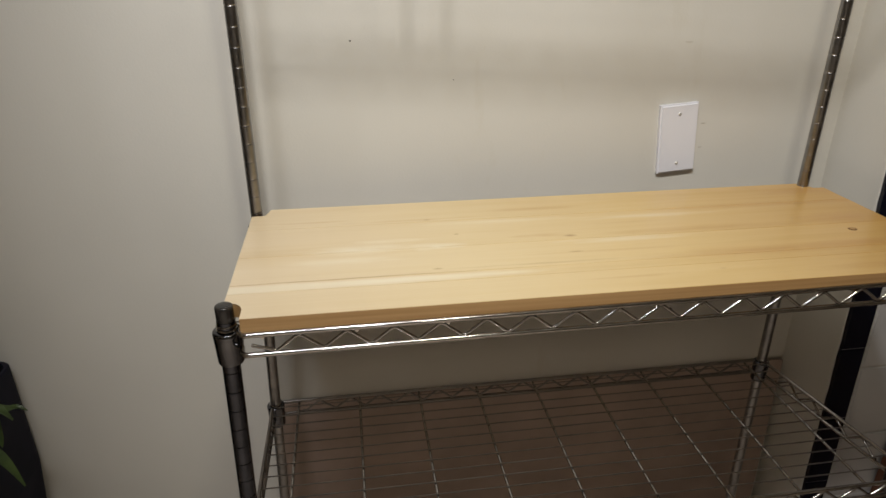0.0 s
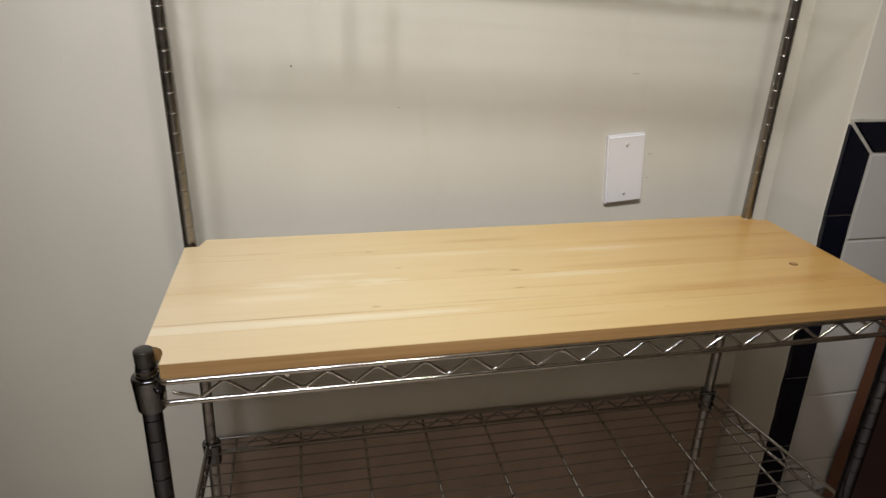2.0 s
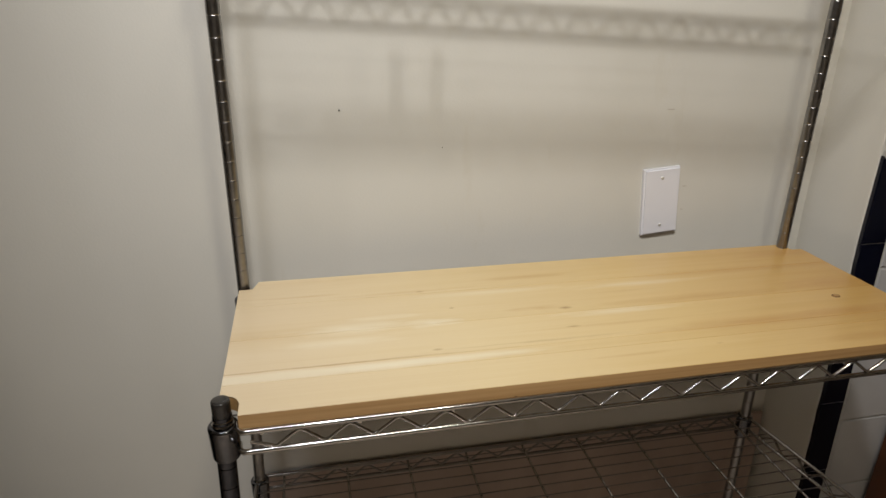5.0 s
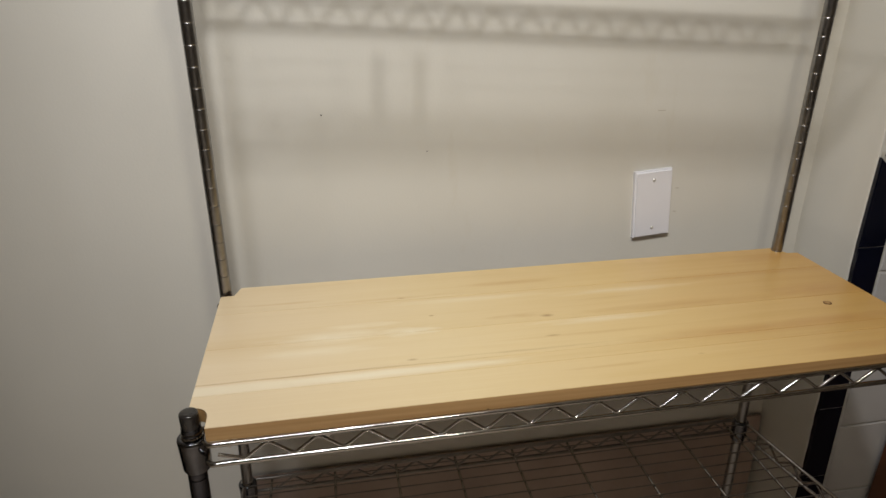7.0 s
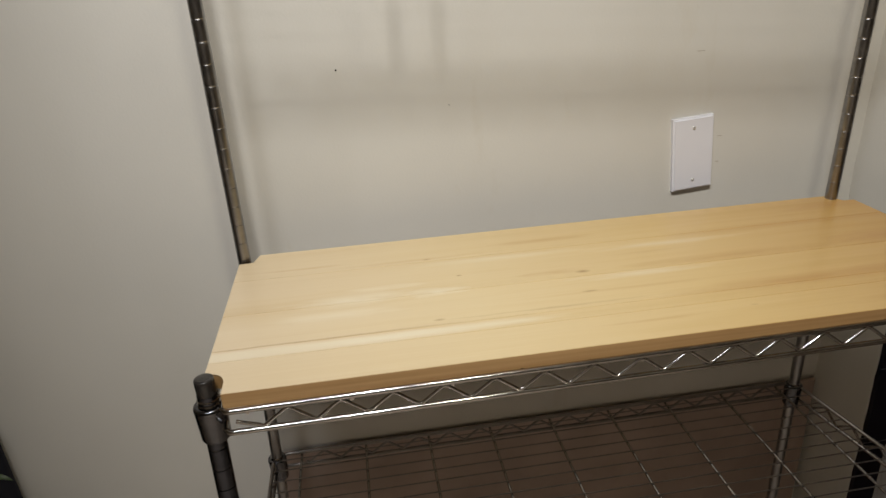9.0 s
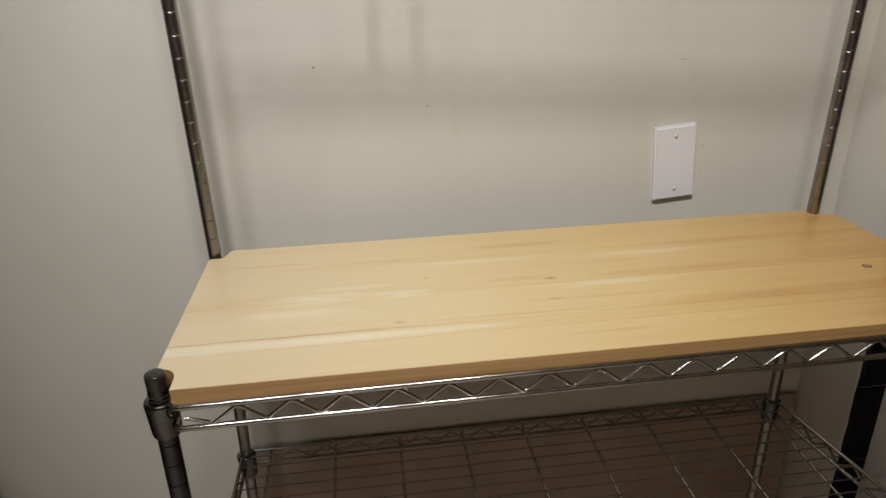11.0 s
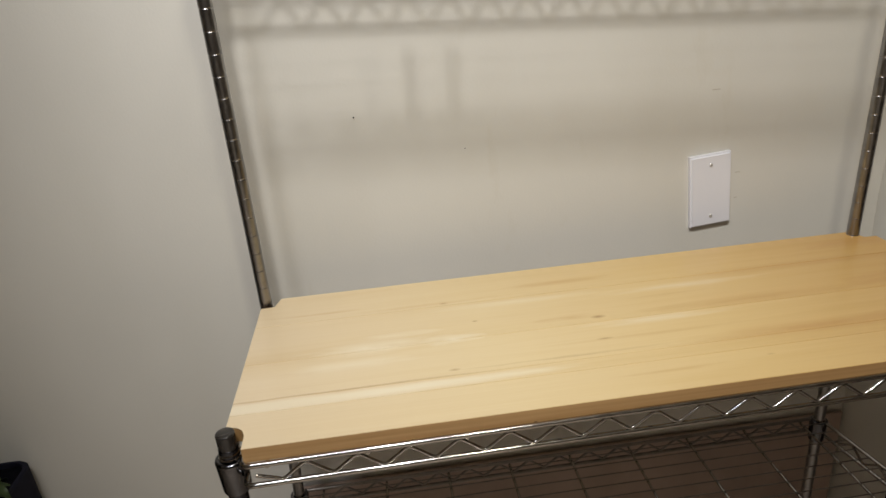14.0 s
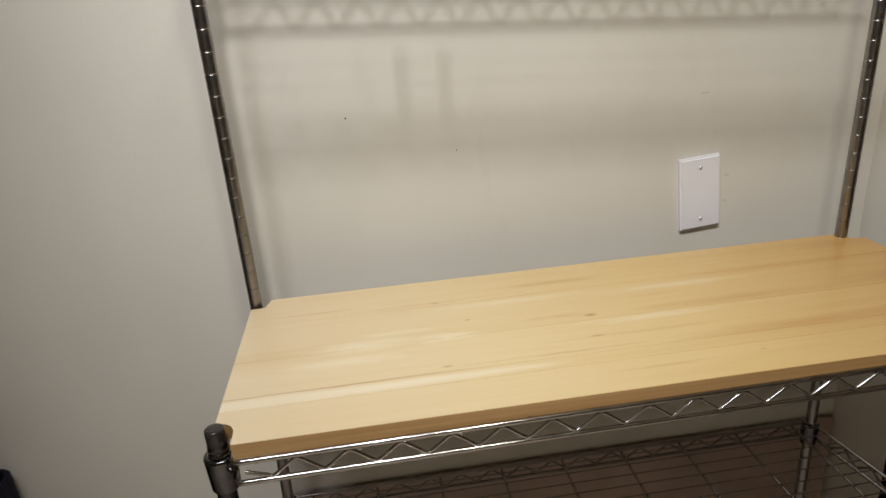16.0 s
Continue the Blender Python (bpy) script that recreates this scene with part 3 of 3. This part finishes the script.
def leaf(base, aim, length, width, droop):
    """A stem with one pointed blade, folded along its midrib."""
    base, aim = Vector(base), Vector(aim).normalized()
    side = aim.cross(Vector((0, 0, 1))).normalized()
    stem_len = length * 0.9
    pts = [base + aim * stem_len * t + Vector((0, 0, -droop * 0.3 * (t * stem_len) ** 2 * 12)) for t in (0, 0.35, 0.7, 1)]
    part("stem", rod(bmesh.new(), pts, 0.0022, 6), M_STEM, plant, smooth=True)
    bm, n, rows = bmesh.new(), 9, []
    o, d = pts[-1], (pts[-1] - pts[-2]).normalized()
    for i in range(n + 1):
        t = i / n
        c = o + d * length * t + Vector((0, 0, -droop * length * t * t))
        hw = width * (math.sin(math.pi * min(1, t * 0.93 + 0.05)) ** 0.75) * (1 - 0.35 * t) + 0.0004
        ripple = 0.004 * math.sin(t * 9 + base.x * 90)
        rows.append([bm.verts.new(c + side * hw * s + Vector((0, 0, 0.22 * hw * abs(s) + ripple * abs(s)))) for s in (-1, -0.5, 0, 0.5, 1)])
    for a, b in zip(rows, rows[1:]):
        for k in range(4):
            bm.faces.new((a[k], a[k + 1], b[k + 1], b[k]))
    bmesh.ops.solidify(bm, geom=bm.faces[:], thickness=0.0008)
    part("leaf", bm, M_LEAF, plant, smooth=True)


rng = random.Random(11)
for k in range(46):
    ang = k * 2.399 + rng.uniform(-0.2, 0.2)
    up, root = rng.uniform(0.25, 1.7), rng.uniform(0.02, 0.085)
    leaf((root * math.cos(ang), root * math.sin(ang), 0.0), (math.cos(ang), math.sin(ang), up), rng.uniform(0.045, 0.078), rng.uniform(0.009, 0.017), rng.uniform(0.4, 1.2))

for k in range(6):
    leaf((rng.uniform(-0.13, -0.06), rng.uniform(-0.03, 0.08), 0.0), (rng.uniform(-0.3, 0.4), rng.uniform(-0.2, 0.5), 2.4), rng.uniform(0.055, 0.085), rng.uniform(0.008, 0.013), 0.6)

# a tall stalk and a branch that arches over the rim
part("stalk", rod(bmesh.new(), ((0.040, 0.110, -0.01), (0.043, 0.113, 0.05), (0.050, 0.117, 0.09), (0.054, 0.119, 0.118)), 0.0022, 6), M_STEM, plant, smooth=True)
leaf((0.042, 0.112, 0.04), (-0.25, 0.1, 1.6), 0.052, 0.010, 0.3)
arch = [(0.030, 0.060, 0.02), (0.055, 0.070, 0.062), (0.080, 0.062, 0.066), (0.100, 0.052, 0.045), (0.114, 0.045, 0.018), (0.116, 0.040, -0.012)]
part("branch", rod(bmesh.new(), arch, 0.0030, 7), M_STEM, plant, smooth=True)
for k, (dx, dy, dz) in enumerate(((0.3, 0.8, 0.6), (0.7, -0.3, -0.1), (-0.5, -0.6, 0.2), (0.4, -0.7, -0.5), (-0.6, -0.5, -0.6))):
    leaf(arch[k + 1], (dx, dy, dz), 0.030, 0.008, 0.9)

# ---- tiles on the front beside the recess ----
GAP = 0.003


def tile(parent, x0, x1, z0, z1, mat, name, shape=None):
    pts = shape or [(x0, z0), (x1, z0), (x1, z1), (x0, z1)]
    bm = bmesh.new()
    back_v = [bm.verts.new((x, FRONT - 0.001, z)) for x, z in pts]
    front_v = [bm.verts.new((x, FRONT - 0.0085, z)) for x, z in pts]
    face = bm.faces.new(front_v)
    for k in range(len(pts)):
        bm.faces.new((back_v[k], back_v[(k + 1) % len(pts)], front_v[(k + 1) % len(pts)], front_v[k]))
    bmesh.ops.bevel(bm, geom=list(face.edges), offset=0.0018, segments=2, affect="EDGES")
    part(name, settle(bm), mat, parent)


EDGE, INNER, TOPZ = SIDE + 0.001, SIDE + 0.052, 1.064
bm = box_bm((SIDE + 0.004, FRONT - 0.006, 0.0), (X1 - 0.01, FRONT - 0.0002, TOPZ + 0.004))
for cut in (0.17, 0.92):
    bmesh.ops.bisect_plane(bm, geom=bm.verts[:] + bm.edges[:] + bm.faces[:], plane_co=(0, 0, cut), plane_no=(0, 0, 1))
finish("grout_bed", settle(bm), M_GROUT, ret)
tile(ret, 0, 0, 0, 0, M_BLACK, "black_tile", [(EDGE, 0.914), (INNER - GAP, 0.914), (INNER - GAP, TOPZ - 0.050), (EDGE, TOPZ - 0.004)])
z = 0.9126
while z > 0.0:
    lo = max(z - 0.1545, 0.0)
    rough = [(EDGE + 0.0022 * noise.noise(Vector((3.7, 1.0, 55.0 * (lo + (z - lo) * q / 9)))), lo + (z - lo) * q / 9) for q in range(9, -1, -1)]
    tile(ret, 0, 0, 0, 0, M_BLACK, "black_tile", [(INNER - GAP, lo), (INNER - GAP, z)] + rough)
    z = lo - 0.0014
x = EDGE + 0.004
first = True
while x < X1 - 0.17:
    x1 = x + 0.152
    sh = [(x, TOPZ), (INNER + 0.0015, TOPZ - 0.0475), (x1, TOPZ - 0.0475), (x1, TOPZ)] if first else None
    tile(ret, x, x1, TOPZ - 0.0475, TOPZ, M_BLACK, "black_tile", sh)
    x, first = x1 + GAP, False
z = TOPZ - 0.0475 - GAP
while z > 0.0:
    lo = max(z - 0.152 if z < 1.0 else 0.870, 0.0)
    x = INNER
    while x < X1 - 0.17:
        tile(ret, x, x + 0.152, lo, z, M_WHITE, "white_tile")
        x += 0.152 + GAP
    z = lo - GAP

# ---- floor boards near the rack ----
y, k = -1.6, 0
while y < WALL - 0.02:
    x = -1.5 - 0.37 * (k % 3)
    while x < X1 - 0.05:
        part("plank", box_bm((max(x, X0 + 0.002), y, -0.0119), (min(x + 1.097, X1 - 0.002), min(y + 0.087, WALL), -0.0005 + 0.0002 * (k % 2)), 0.0012, 1), M_FLOOR, floor)
        x += 1.1
    y, k = y + 0.09, k + 1
